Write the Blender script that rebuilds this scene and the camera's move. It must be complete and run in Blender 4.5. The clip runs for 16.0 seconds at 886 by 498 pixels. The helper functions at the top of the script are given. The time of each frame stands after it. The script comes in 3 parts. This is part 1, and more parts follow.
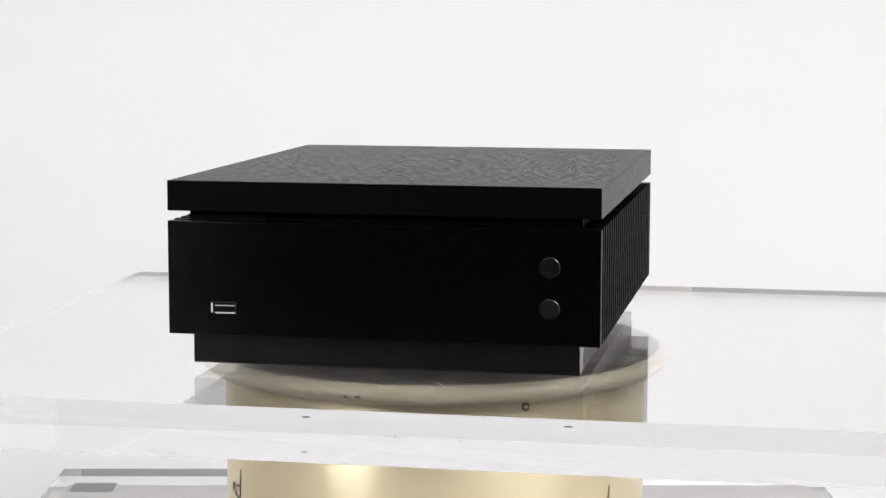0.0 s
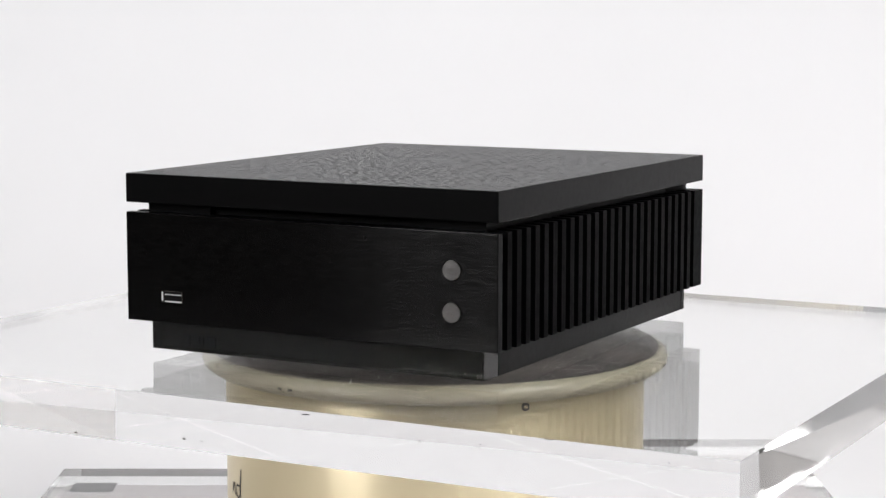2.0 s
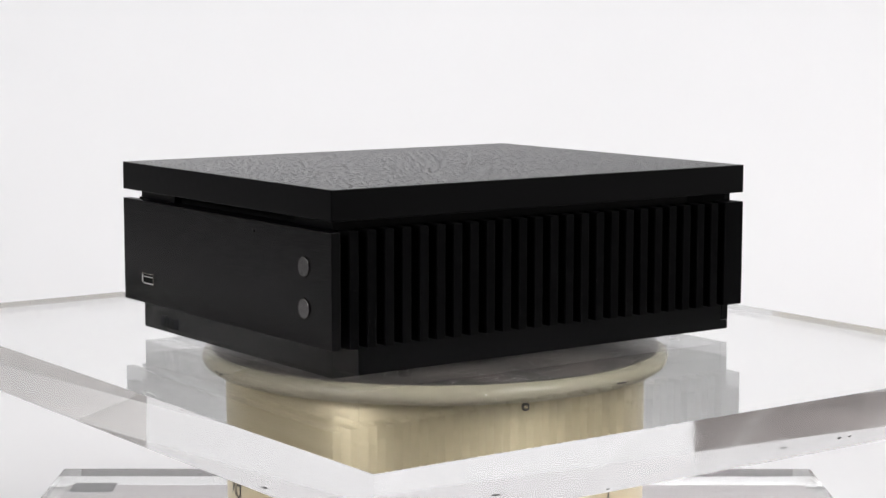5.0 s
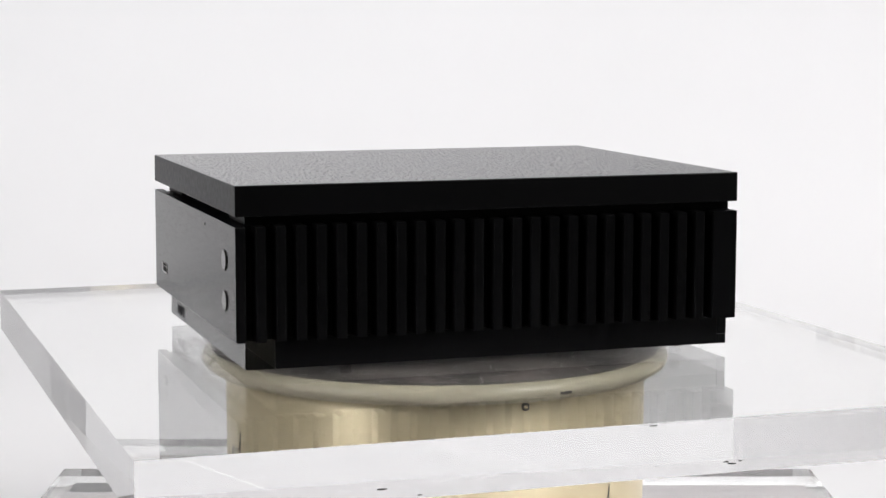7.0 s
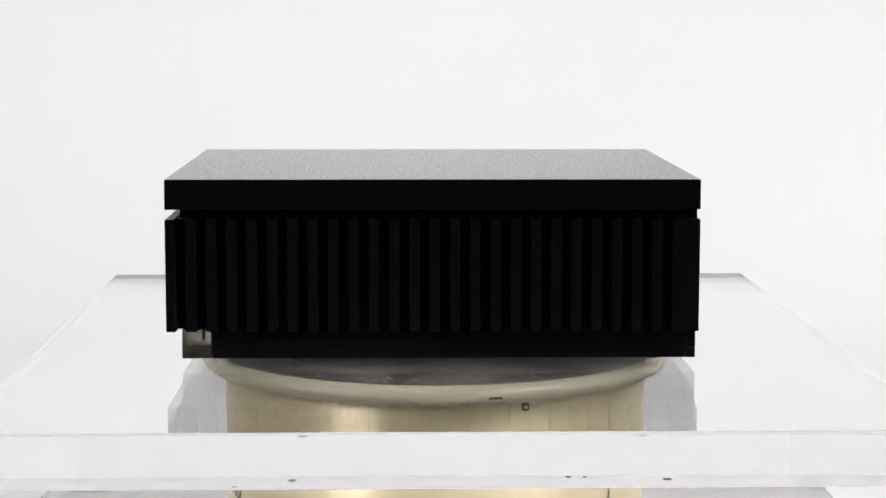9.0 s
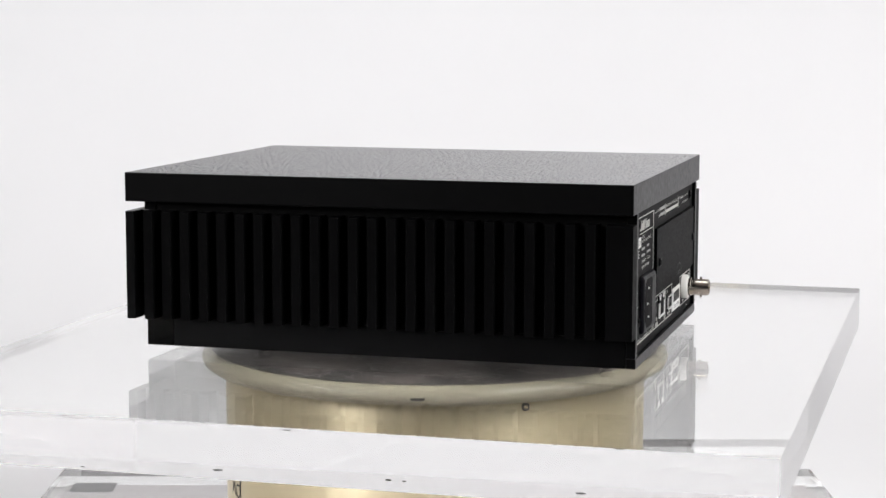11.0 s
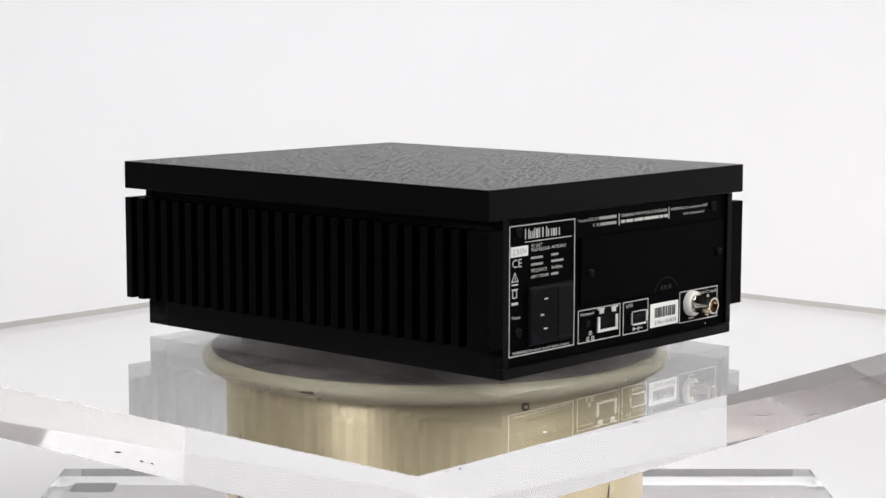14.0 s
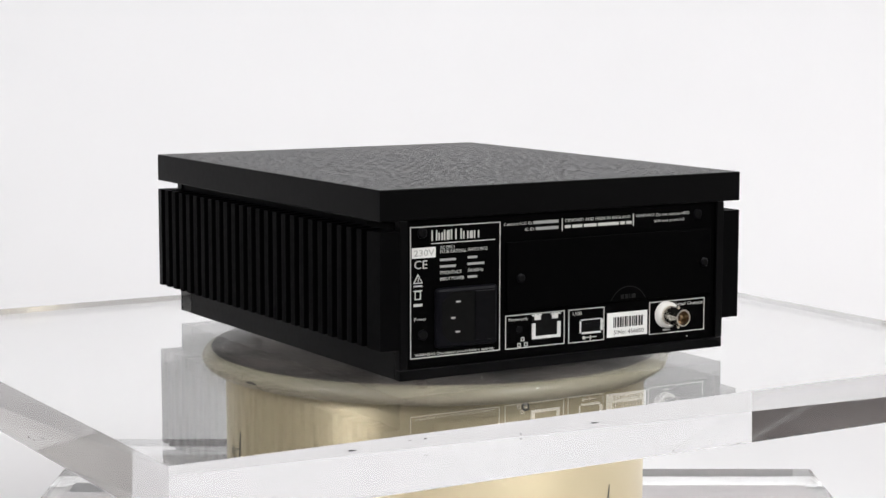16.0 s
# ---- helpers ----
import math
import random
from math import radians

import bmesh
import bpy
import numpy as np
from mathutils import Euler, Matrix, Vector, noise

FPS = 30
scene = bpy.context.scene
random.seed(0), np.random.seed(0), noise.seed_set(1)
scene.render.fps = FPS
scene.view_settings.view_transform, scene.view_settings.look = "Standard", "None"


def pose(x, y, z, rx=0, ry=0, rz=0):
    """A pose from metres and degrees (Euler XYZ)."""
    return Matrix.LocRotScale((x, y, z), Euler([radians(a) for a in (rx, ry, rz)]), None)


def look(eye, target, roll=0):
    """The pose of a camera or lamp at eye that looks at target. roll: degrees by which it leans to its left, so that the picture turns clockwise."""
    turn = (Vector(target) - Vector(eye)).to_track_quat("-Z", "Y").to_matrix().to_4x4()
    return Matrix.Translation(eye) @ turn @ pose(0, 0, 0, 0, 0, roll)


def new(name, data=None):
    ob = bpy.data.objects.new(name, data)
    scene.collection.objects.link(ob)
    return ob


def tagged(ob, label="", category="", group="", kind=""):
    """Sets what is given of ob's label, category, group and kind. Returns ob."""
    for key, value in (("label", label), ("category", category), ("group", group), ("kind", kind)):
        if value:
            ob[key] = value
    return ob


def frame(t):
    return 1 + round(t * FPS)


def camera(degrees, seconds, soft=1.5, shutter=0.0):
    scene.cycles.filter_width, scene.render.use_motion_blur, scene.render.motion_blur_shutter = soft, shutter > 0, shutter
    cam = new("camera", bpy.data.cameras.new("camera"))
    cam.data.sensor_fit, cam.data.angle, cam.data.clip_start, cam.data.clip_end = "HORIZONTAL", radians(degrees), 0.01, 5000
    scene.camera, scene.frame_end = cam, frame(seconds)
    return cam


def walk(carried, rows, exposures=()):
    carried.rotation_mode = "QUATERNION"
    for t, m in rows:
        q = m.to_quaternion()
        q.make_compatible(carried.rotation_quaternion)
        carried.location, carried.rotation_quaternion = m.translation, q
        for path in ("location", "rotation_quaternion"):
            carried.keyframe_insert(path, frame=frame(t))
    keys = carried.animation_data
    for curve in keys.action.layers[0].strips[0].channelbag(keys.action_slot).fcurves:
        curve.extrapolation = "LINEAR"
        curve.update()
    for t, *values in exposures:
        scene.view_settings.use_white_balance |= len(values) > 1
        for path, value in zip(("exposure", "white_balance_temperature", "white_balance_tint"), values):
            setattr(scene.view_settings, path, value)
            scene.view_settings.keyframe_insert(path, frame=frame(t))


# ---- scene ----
# ---- camera: it stands still on a tripod ----
cam = camera(25.93, 16.0)
EYE = (0.0, -1.0625, 0.1740)
STAND = look(EYE, (0.00426, -0.01034, 0.04524), 0.076)
walk(cam, [(0.0, STAND), (16.0, STAND)], [(0.0, -0.1), (16.0, -0.1)])

# turn of the platter: degrees at the start, degrees a second
TURN_START, TURN_RATE = -11.29, -8.621

# ---- light: softboxes round a white paper sweep in a dim studio, plus added fills ----
world = bpy.data.worlds.new("studio_air")
world.use_nodes = True
world.node_tree.nodes["Background"].inputs["Color"].default_value = (0.9, 0.93, 1.0, 1)
world.node_tree.nodes["Background"].inputs["Strength"].default_value = 0.02
scene.world = world


def area_lamp(name, eye, target, wide, high, power, colour=(1, 0.985, 0.985)):
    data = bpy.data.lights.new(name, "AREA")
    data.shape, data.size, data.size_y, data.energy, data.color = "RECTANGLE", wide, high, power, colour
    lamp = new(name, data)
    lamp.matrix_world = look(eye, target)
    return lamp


area_lamp("softbox_backdrop", (-0.45, 0.10, 1.50), (-0.15, 1.2, 0.10), 1.7, 0.7, 11.2, (0.947, 0.985, 1.0))
area_lamp("softbox_key", (-1.15, -1.15, 0.67), (0, 0, 0.05), 0.70, 0.60, 18)
# unseen fill at right-front, set high so the black faces show no glint
area_lamp("softbox_fill", (1.10, -0.95, 1.20), (0.02, 0.05, -0.05), 0.7, 0.7, 26.5, (0.99, 0.99, 0.99))
# unseen lamp added to brighten the east wall that the slab refracts
area_lamp("wall_fill_east", (1.80, 0.2, 1.45), (2.6, 0.2, 0.5), 3.4, 0.3, 40)
# unseen lamp added below to brighten the west ceiling for the slab's sides
area_lamp("ceiling_fill_west", (-6.6, -0.9, -0.6), (-6.6, -0.9, 1.6), 2.2, 2.2, 190, (0.92, 0.96, 1.0))
# unseen spot added to lighten the tiles that show inside the slab
floor_fill = bpy.data.lights.new("floor_fill", "SPOT")
floor_fill.energy, floor_fill.spot_size, floor_fill.spot_blend, floor_fill.shadow_soft_size = 1500, radians(64), 0.6, 0.1
floor_fill.color = (0.86, 0.92, 1.0)
new("floor_fill", floor_fill).matrix_world = look((-4.0, 2.6, 1.3), (-4.2, -1.0, -0.95))
# light may pass many times inside the acrylic
scene.cycles.max_bounces = 24
scene.cycles.transmission_bounces = 24
scene.cycles.glossy_bounces = 12

# ---- materials ----


def material(name, colour, rough=0.5, metal=0.0, spec=0.5):
    m = bpy.data.materials.new(name)
    m.use_nodes = True
    b = m.node_tree.nodes["Principled BSDF"]
    b.inputs["Base Color"].default_value = (*colour, 1)
    b.inputs["Roughness"].default_value = rough
    b.inputs["Metallic"].default_value = metal
    b.inputs["Specular IOR Level"].default_value = spec
    return m, m.node_tree.nodes, m.node_tree.links, b


def noise_node(nodes, links, stretch, scale, detail=4.0, coords="Object"):
    tc = nodes.new("ShaderNodeTexCoord")
    mp = nodes.new("ShaderNodeMapping")
    mp.inputs["Scale"].default_value = stretch
    nz = nodes.new("ShaderNodeTexNoise")
    nz.inputs["Scale"].default_value = scale
    nz.inputs["Detail"].default_value = detail
    links.new(tc.outputs[coords], mp.inputs["Vector"])
    links.new(mp.outputs["Vector"], nz.inputs["Vector"])
    return nz.outputs["Fac"]


def ramp(nodes, links, fac, lo, hi, a=0.3, b=0.7):
    """The factor between a and b spread over the values lo to hi."""
    mr = nodes.new("ShaderNodeMapRange")
    links.new(fac, mr.inputs["Value"])
    for key, v in (("From Min", a), ("From Max", b), ("To Min", lo), ("To Max", hi)):
        mr.inputs[key].default_value = v
    return mr.outputs["Result"]


def mix_colour(nodes, links, fac, c0, c1):
    mx = nodes.new("ShaderNodeMix")
    mx.data_type = "RGBA"
    mx.inputs[6].default_value = (*c0, 1)
    mx.inputs[7].default_value = (*c1, 1)
    links.new(fac, mx.inputs[0])
    return mx.outputs[2]


def bump(nodes, links, b, height, strength, distance):
    bp = nodes.new("ShaderNodeBump")
    bp.inputs["Strength"].default_value = strength
    bp.inputs["Distance"].default_value = distance
    links.new(height, bp.inputs["Height"])
    links.new(bp.outputs["Normal"], b.inputs["Normal"])


def plain(name, colour, rough, metal=0.0, spec=0.5, vary=0.15, scale=300.0, relief=0.08):
    """A surface with fine grain and slow stains."""
    m, n, l, b = material(name, colour, rough, metal, spec)
    fine = noise_node(n, l, (1, 1, 1), scale)
    slow = noise_node(n, l, (1, 1, 1), scale / 22, 2)
    dark = tuple(c * (1 - vary) for c in colour)
    light = tuple(min(1.0, c * (1 + vary)) for c in colour)
    l.new(mix_colour(n, l, slow, dark, light), b.inputs["Base Color"])
    l.new(ramp(n, l, fine, rough * 0.88, min(1.0, rough * 1.12)), b.inputs["Roughness"])
    bump(n, l, b, fine, relief, 0.0003)
    return m


def brushed(name, colour, rough, along, across, spec, streak, relief, metal=0.0, dull=0.7, spread=0.15):
    """Anodised aluminium brushed along one axis of the thing: along is the streaks' stretch, across the tangent."""
    m, n, l, b = material(name, colour, rough, metal, spec)
    streaks = noise_node(n, l, along, streak, 5)
    fleck = ramp(n, l, streaks, 0, 1, 0.40, 0.66)
    l.new(mix_colour(n, l, fleck, tuple(c * dull for c in colour), tuple(c * (2 - dull) for c in colour)), b.inputs["Base Color"])
    l.new(ramp(n, l, streaks, spec * 0.5, spec * 1.35, 0.36, 0.66), b.inputs["Specular IOR Level"])
    l.new(ramp(n, l, streaks, rough * (1 - spread * 0.6), rough * (1 + spread), 0.38, 0.64), b.inputs["Roughness"])
    b.inputs["Anisotropic"].default_value = 1.0
    vt = n.new("ShaderNodeVectorTransform")
    vt.vector_type, vt.convert_from, vt.convert_to = "VECTOR", "OBJECT", "WORLD"
    vt.inputs["Vector"].default_value = across
    l.new(vt.outputs["Vector"], b.inputs["Tangent"])
    bump(n, l, b, streaks, relief, 0.0001)
    return m


def clear(name, tint, rough=0.0, ior=1.49):
    m, n, l, b = material(name, tint, rough)
    b.inputs["Transmission Weight"].default_value = 1.0
    b.inputs["IOR"].default_value = ior
    return m



TOP_BLACK = brushed("brushed_black_lid", (0.006, 0.006, 0.006), 0.215, (0.32, 1, 1), (0, 1, 0), 0.34, 860, 0.20, dull=0.05, spread=0.7)
FRONT_BLACK = brushed("brushed_black_front", (0.0011, 0.0011, 0.0011), 0.18, (0.06, 1, 1), (0, 0, 1), 0.20, 2000, 0.004)
BUTTON_SILVER = brushed("brushed_silver_cap", (0.155, 0.152, 0.149), 0.175, (0.08, 1, 1), (0, 0, 1), 0.5, 1300, 0.012, 1.0, dull=0.9)
BLACK = plain("black_anodised", (0.0017, 0.0017, 0.0019), 0.34, 0, 0.075)
FIN_BLACK = plain("black_anodised_fin", (0.0022, 0.0022, 0.0024), 0.5, 0, 0.02)
DEEP = plain("black_cavity", (0.002, 0.002, 0.002), 0.7, 0, 0.1)
PANEL = plain("black_powder_coat", (0.0009, 0.0009, 0.0010), 0.5, 0, 0.02, 0.2, 900, 0.2)
PLASTIC = plain("black_plastic", (0.0028, 0.0028, 0.0036), 0.4, 0, 0.08)
INLET = plain("black_inlet_plastic", (0.0042, 0.0042, 0.0060), 0.4, 0, 0.07)
PRINT = plain("white_print", (0.60, 0.60, 0.57), 0.6, 0, 0.2, 0.06)
LABEL = plain("white_label", (0.80, 0.80, 0.78), 0.45, 0, 0.4, 0.04)
INK = plain("black_ink", (0.02, 0.02, 0.02), 0.5)
GREY_INK = plain("grey_ink", (0.35, 0.35, 0.34), 0.6)
GREY_PRINT = plain("dark_grey_print", (0.006, 0.006, 0.006), 0.5, 0, 0.2)
STEEL = plain("bright_steel", (0.85, 0.84, 0.82), 0.45, 1.0, 0.5, 0.08)
PORT_STEEL = plain("satin_port_steel", (0.75, 0.75, 0.74), 0.55, 0.6, 0.5, 0.08)
NICKEL = plain("nickel", (0.66, 0.62, 0.55), 0.18, 1.0, 0.5, 0.1)
BRASS = plain("aged_brass", (0.30, 0.20, 0.12), 0.45, 1.0, 0.5, 0.15)
WHITE_PLASTIC = plain("white_plastic", (0.78, 0.77, 0.74), 0.4, 0, 0.4, 0.04)
RUBBER = plain("black_rubber", (0.02, 0.02, 0.02), 0.8)
ACRYLIC = clear("clear_acrylic", (0.985, 0.99, 0.98))


def sawn_acrylic(name, low, high):
    """Acrylic polished by hand: hazy in patches, with slow waves."""
    m, n, l, b = material(name, (0.985, 0.985, 0.98), 0.04)
    b.inputs["Transmission Weight"].default_value = 1.0
    b.inputs["IOR"].default_value = 1.49
    haze = noise_node(n, l, (1, 1, 2.5), 26, 5)
    l.new(ramp(n, l, haze, low, high, 0.38, 0.7), b.inputs["Roughness"])
    return m


EDGE = sawn_acrylic("hazy_acrylic_edge", 0.01, 0.10)
EDGE_FINE = sawn_acrylic("polished_acrylic_edge", 0.0, 0.022)
SMOKED_FACE = clear("satin_smoked_acrylic", (0.22, 0.21, 0.175), 0.17)
SMOKED = clear("smoked_acrylic", (0.22, 0.21, 0.175), 0.01)
PAPER = plain("white_paper", (0.86, 0.86, 0.875), 0.9, 0, 0.1, 0.01, 120, 0.05)
IVORY = plain("ivory_rim", (0.41, 0.375, 0.285), 0.30, 0, 0.5, 0.12, 120, 0.1)
SCRATCH = plain("pale_scratch", (0.52, 0.51, 0.50), 0.5)
DIRT = plain("dark_speck", (0.06, 0.055, 0.05), 0.8)
WALL = plain("grey_studio_wall", (0.09, 0.09, 0.095), 0.9, 0, 0.1, 0.1, 30)
PALE_WALL = plain("pale_grey_wall", (0.72, 0.72, 0.72), 0.9, 0, 0.1, 0.05, 30)
CEILING = plain("brownish_ceiling_panel", (0.41, 0.36, 0.34), 0.9, 0, 0.1, 0.4, 60)
GROUT = plain("pale_grout", (0.68, 0.64, 0.61), 0.9, 0, 0.1, 0.1, 60)
BOARD = plain("pinkish_grey_board", (0.22, 0.185, 0.19), 0.6, 0, 0.3, 0.22, 160)
WOOD = plain("grey_table_board", (0.31, 0.30, 0.295), 0.6, 0, 0.3, 0.15, 40)


def platter_metal():
    m, n, l, b = material("worn_platter_metal", (0.2, 0.19, 0.18), 0.3, 0.25)
    cloud = noise_node(n, l, (1, 1, 1), 28, 6)
    grain = noise_node(n, l, (1, 1, 1), 420, 4)
    l.new(mix_colour(n, l, ramp(n, l, cloud, 0, 1, 0.35, 0.68), (0.065, 0.058, 0.056), (0.25, 0.217, 0.203)), b.inputs["Base Color"])
    l.new(ramp(n, l, grain, 0.4, 0.6), b.inputs["Roughness"])
    bump(n, l, b, grain, 0.2, 0.0003)
    return m


def gold_foil():
    """Rolled gold sheet: sharp round the drum, blurred up and down."""
    m, n, l, b = material("satin_gold", (0.72, 0.61, 0.39), 0.36, 0.4)
    b.inputs["Anisotropic"].default_value = 0.7
    tangent = n.new("ShaderNodeCombineXYZ")
    tangent.inputs["Z"].default_value = 1.0
    l.new(tangent.outputs["Vector"], b.inputs["Tangent"])
    vertical = noise_node(n, l, (1, 1, 0.05), 34, 4)
    slow = noise_node(n, l, (1, 1, 1), 9, 3)
    l.new(mix_colour(n, l, slow, (0.545, 0.465, 0.30), (0.61, 0.53, 0.365)), b.inputs["Base Color"])
    l.new(ramp(n, l, vertical, 0.32, 0.40), b.inputs["Roughness"])
    bump(n, l, b, vertical, 0.02, 0.0004)
    return m


def tile_stone():
    m, n, l, b = material("brown_stone_tile", (0.12, 0.1, 0.09), 0.16, 0, 0.8)
    info = n.new("ShaderNodeObjectInfo")
    cloud = noise_node(n, l, (1, 1, 1), 7, 6)
    add = n.new("ShaderNodeMath")
    add.operation = "MULTIPLY_ADD"
    l.new(info.outputs["Random"], add.inputs[0])
    add.inputs[1].default_value = 0.25
    l.new(cloud, add.inputs[2])
    l.new(mix_colour(n, l, ramp(n, l, add.outputs[0], 0, 1, 0.35, 0.85), (0.13, 0.095, 0.082), (0.33, 0.26, 0.228)), b.inputs["Base Color"])
    bump(n, l, b, cloud, 0.1, 0.002)
    return m


PLATTER, GOLD, TILE = platter_metal(), gold_foil(), tile_stone()

# ---- mesh helpers ----


def box_bm(x0, x1, y0, y1, z0, z1, bevel=0.0, segments=2):
    bm = bmesh.new()
    bmesh.ops.create_cube(bm, size=1)
    for v in bm.verts:
        v.co = Vector(((x0 + x1) / 2 + v.co.x * (x1 - x0), (y0 + y1) / 2 + v.co.y * (y1 - y0), (z0 + z1) / 2 + v.co.z * (z1 - z0)))
    if bevel:
        bmesh.ops.bevel(bm, geom=bm.edges[:], offset=bevel, segments=segments, profile=0.5, affect="EDGES")
    return bm


def lathe_bm(profile, steps=48, caps=True):
    """A turned body round z from (radius, height) pairs, bottom to top."""
    bm = bmesh.new()
    rings = []
    for r, z in profile:
        rings.append([bm.verts.new((r * math.cos(2 * math.pi * i / steps), r * math.sin(2 * math.pi * i / steps), z)) for i in range(steps)])
    for a, b in zip(rings, rings[1:]):
        for i in range(steps):
            bm.faces.new((a[i], a[(i + 1) % steps], b[(i + 1) % steps], b[i]))
    if caps:
        bm.faces.new(rings[0][::-1])
        bm.faces.new(rings[-1])
    return bm


def turned(bm, m):
    bm.transform(m)
    return bm


def joined(*bms):
    """Several bodies in one."""
    out = bms[0]
    for other in bms[1:]:
        me = bpy.data.meshes.new("joint")
        other.to_mesh(me)
        out.from_mesh(me)
        bpy.data.meshes.remove(me)
    return out


def part(name, bm, mat, parent=None, label="", smooth=False):
    me = bpy.data.meshes.new(name)
    bmesh.ops.recalc_face_normals(bm, faces=bm.faces[:])
    bm.to_mesh(me)
    bm.free()
    me.materials.append(mat)
    if smooth:
        for p in me.polygons:
            p.use_smooth = True
        me.set_sharp_from_angle(angle=radians(40))
    ob = new(name, me)
    ob.parent = parent
    return tagged(ob, label)


def thing(name, label, category, kind="", group=""):
    return tagged(new(name), label, category, group, kind)


def slab_bm(x0, x1, y0, y1, z0, z1):
    return box_bm(x0, x1, y0, y1, z0, z1)


TABLE = -0.1575

# ---- the setting ----


def sweep():
    """White paper: flat on the table, then up behind in one curve."""
    west, east, front, back, r, top = -1.9, 1.6, 0.185, 1.25, 0.45, 0.72
    line = [(front, TABLE), (0.4, TABLE), (back - r, TABLE)]
    line += [(back - r + r * math.sin(a), TABLE + r - r * math.cos(a)) for a in (radians(d) for d in range(6, 91, 6))]
    line.append((back, top))
    bm = bmesh.new()
    rows = [[bm.verts.new((x, y, z)) for x in (west, -0.4, east)] for y, z in line]
    for a, b in zip(rows, rows[1:]):
        for i in range(2):
            bm.faces.new((a[i], a[i + 1], b[i + 1], b[i]))
    bmesh.ops.recalc_face_normals(bm, faces=bm.faces[:])
    bmesh.ops.solidify(bm, geom=bm.faces[:], thickness=0.0008)
    ob = part("backdrop", bm, PAPER, smooth=True)
    return tagged(ob, "seamless white paper sweep rising behind the turntable", "backdrop", kind="structure")


def room():
    x0, x1, y, z0, z1, t = -9.6, 2.6, 4.0, -0.95, 1.65, 0.12
    walls = (("wall_north", x0, x1, y, y + t, WALL), ("wall_south", x0, x1, -y - t, -y, WALL), ("wall_east", x1, x1 + t, -y - t, y + t, PALE_WALL), ("wall_west", x0 - t, x0, -y - t, y + t, WALL))
    for name, a, b, c, d, mat in walls:
        word = "pale" if mat is PALE_WALL else "dark"
        tagged(part(name, box_bm(a, b, c, d, z0, z1), mat), "plain " + word + " grey showroom wall", "wall", kind="structure")
    # unseen block added to keep the west ceiling lamp out of the front panel's reflection
    tagged(part("lamp_block", box_bm(-5.3, -5.2, -2.6, 2.4, z0, -0.22), WALL), "plain dark half-height block, unseen, hiding a fill lamp", "wall", kind="structure")
    # ceiling: panels between pale bars, one mesh
    bm = box_bm(x0, x1, -y, y, z1 + 0.005, z1 + t)
    pitch = 0.6
    me = bpy.data.meshes.new("ceiling")
    verts, faces = [], []
    for i in range(20):
        for j in range(13):
            a, c = x0 + 0.1 + i * pitch, -y + 0.1 + j * pitch
            k = len(verts)
            verts += [(a + 0.02, c + 0.02, z1), (a + pitch - 0.02, c + 0.02, z1), (a + pitch - 0.02, c + pitch - 0.02, z1), (a + 0.02, c + pitch - 0.02, z1)]
            faces.append((k, k + 3, k + 2, k + 1))
    me.from_pydata(verts, [], faces)
    bm.from_mesh(me)
    bpy.data.meshes.remove(me)
    ceiling = part("ceiling", bm, GROUT)
    ceiling.data.materials.append(CEILING)
    for p in ceiling.data.polygons:
        if abs(p.center.z - z1) < 0.004:
            p.material_index = 1
    tagged(ceiling, "brownish grey ceiling panels in a pale grid", "ceiling", kind="structure")
    floor = tagged(part("floor", box_bm(x0, x1, -y, y, z0 - 0.1, z0), GROUT), "brown stone tile floor with pale grout", "floor", kind="structure")
    size = 0.6
    me = None
    for i in range(20):
        for j in range(13):
            cx, cy = x0 + 0.1 + size * (i + 0.5), -y + 0.1 + size * (j + 0.5)
            if me is None:
                ob = part("tile", box_bm(-size / 2 + 0.006, size / 2 - 0.006, -size / 2 + 0.006, size / 2 - 0.006, 0, 0.0016, 0.0006, 1), TILE, floor)
                me = ob.data
            else:
                ob = new("tile", me)
                ob.parent = floor
            ob.location = (cx, cy, z0)


def table():
    t = thing("table", "mid grey studio table under the white paper", "table")
    part("tabletop", box_bm(-1.85, 2.50, -0.40, 0.78, TABLE - 0.033, TABLE - 0.002, 0.003), WOOD, t)
    for sx in (-1.78, 2.42):
        for sy in (-0.34, 0.72):
            part("leg", box_bm(sx - 0.025, sx + 0.025, sy - 0.025, sy + 0.025, -0.942, TABLE - 0.033, 0.002), WOOD, t)


# ---- turntable ----
SLAB_TOP, SLAB_THICK = -0.004, 0.025
PLATTER_TOP = SLAB_TOP - SLAB_THICK - 0.0003
BASE_TOP = -0.128


def scratches(count, radius, z, seed, longest, thin=0.00008, thick=0.0003):
    """Thin pale slivers lying on a round surface."""
    rnd = random.Random(seed)
    bm = bmesh.new()
    for _ in range(count):
        a, r = rnd.uniform(0, 2 * math.pi), radius * math.sqrt(rnd.random())
        c = Vector((r * math.cos(a), r * math.sin(a), z))
        d = rnd.uniform(0, math.pi)
        u = Vector((math.cos(d), math.sin(d), 0)) * rnd.uniform(0.0008, longest)
        w = Vector((-math.sin(d), math.cos(d), 0)) * rnd.uniform(thin, thick)
        bm.faces.new([bm.verts.new(c + p) for p in (u, w, -u, -w)])
    return bm


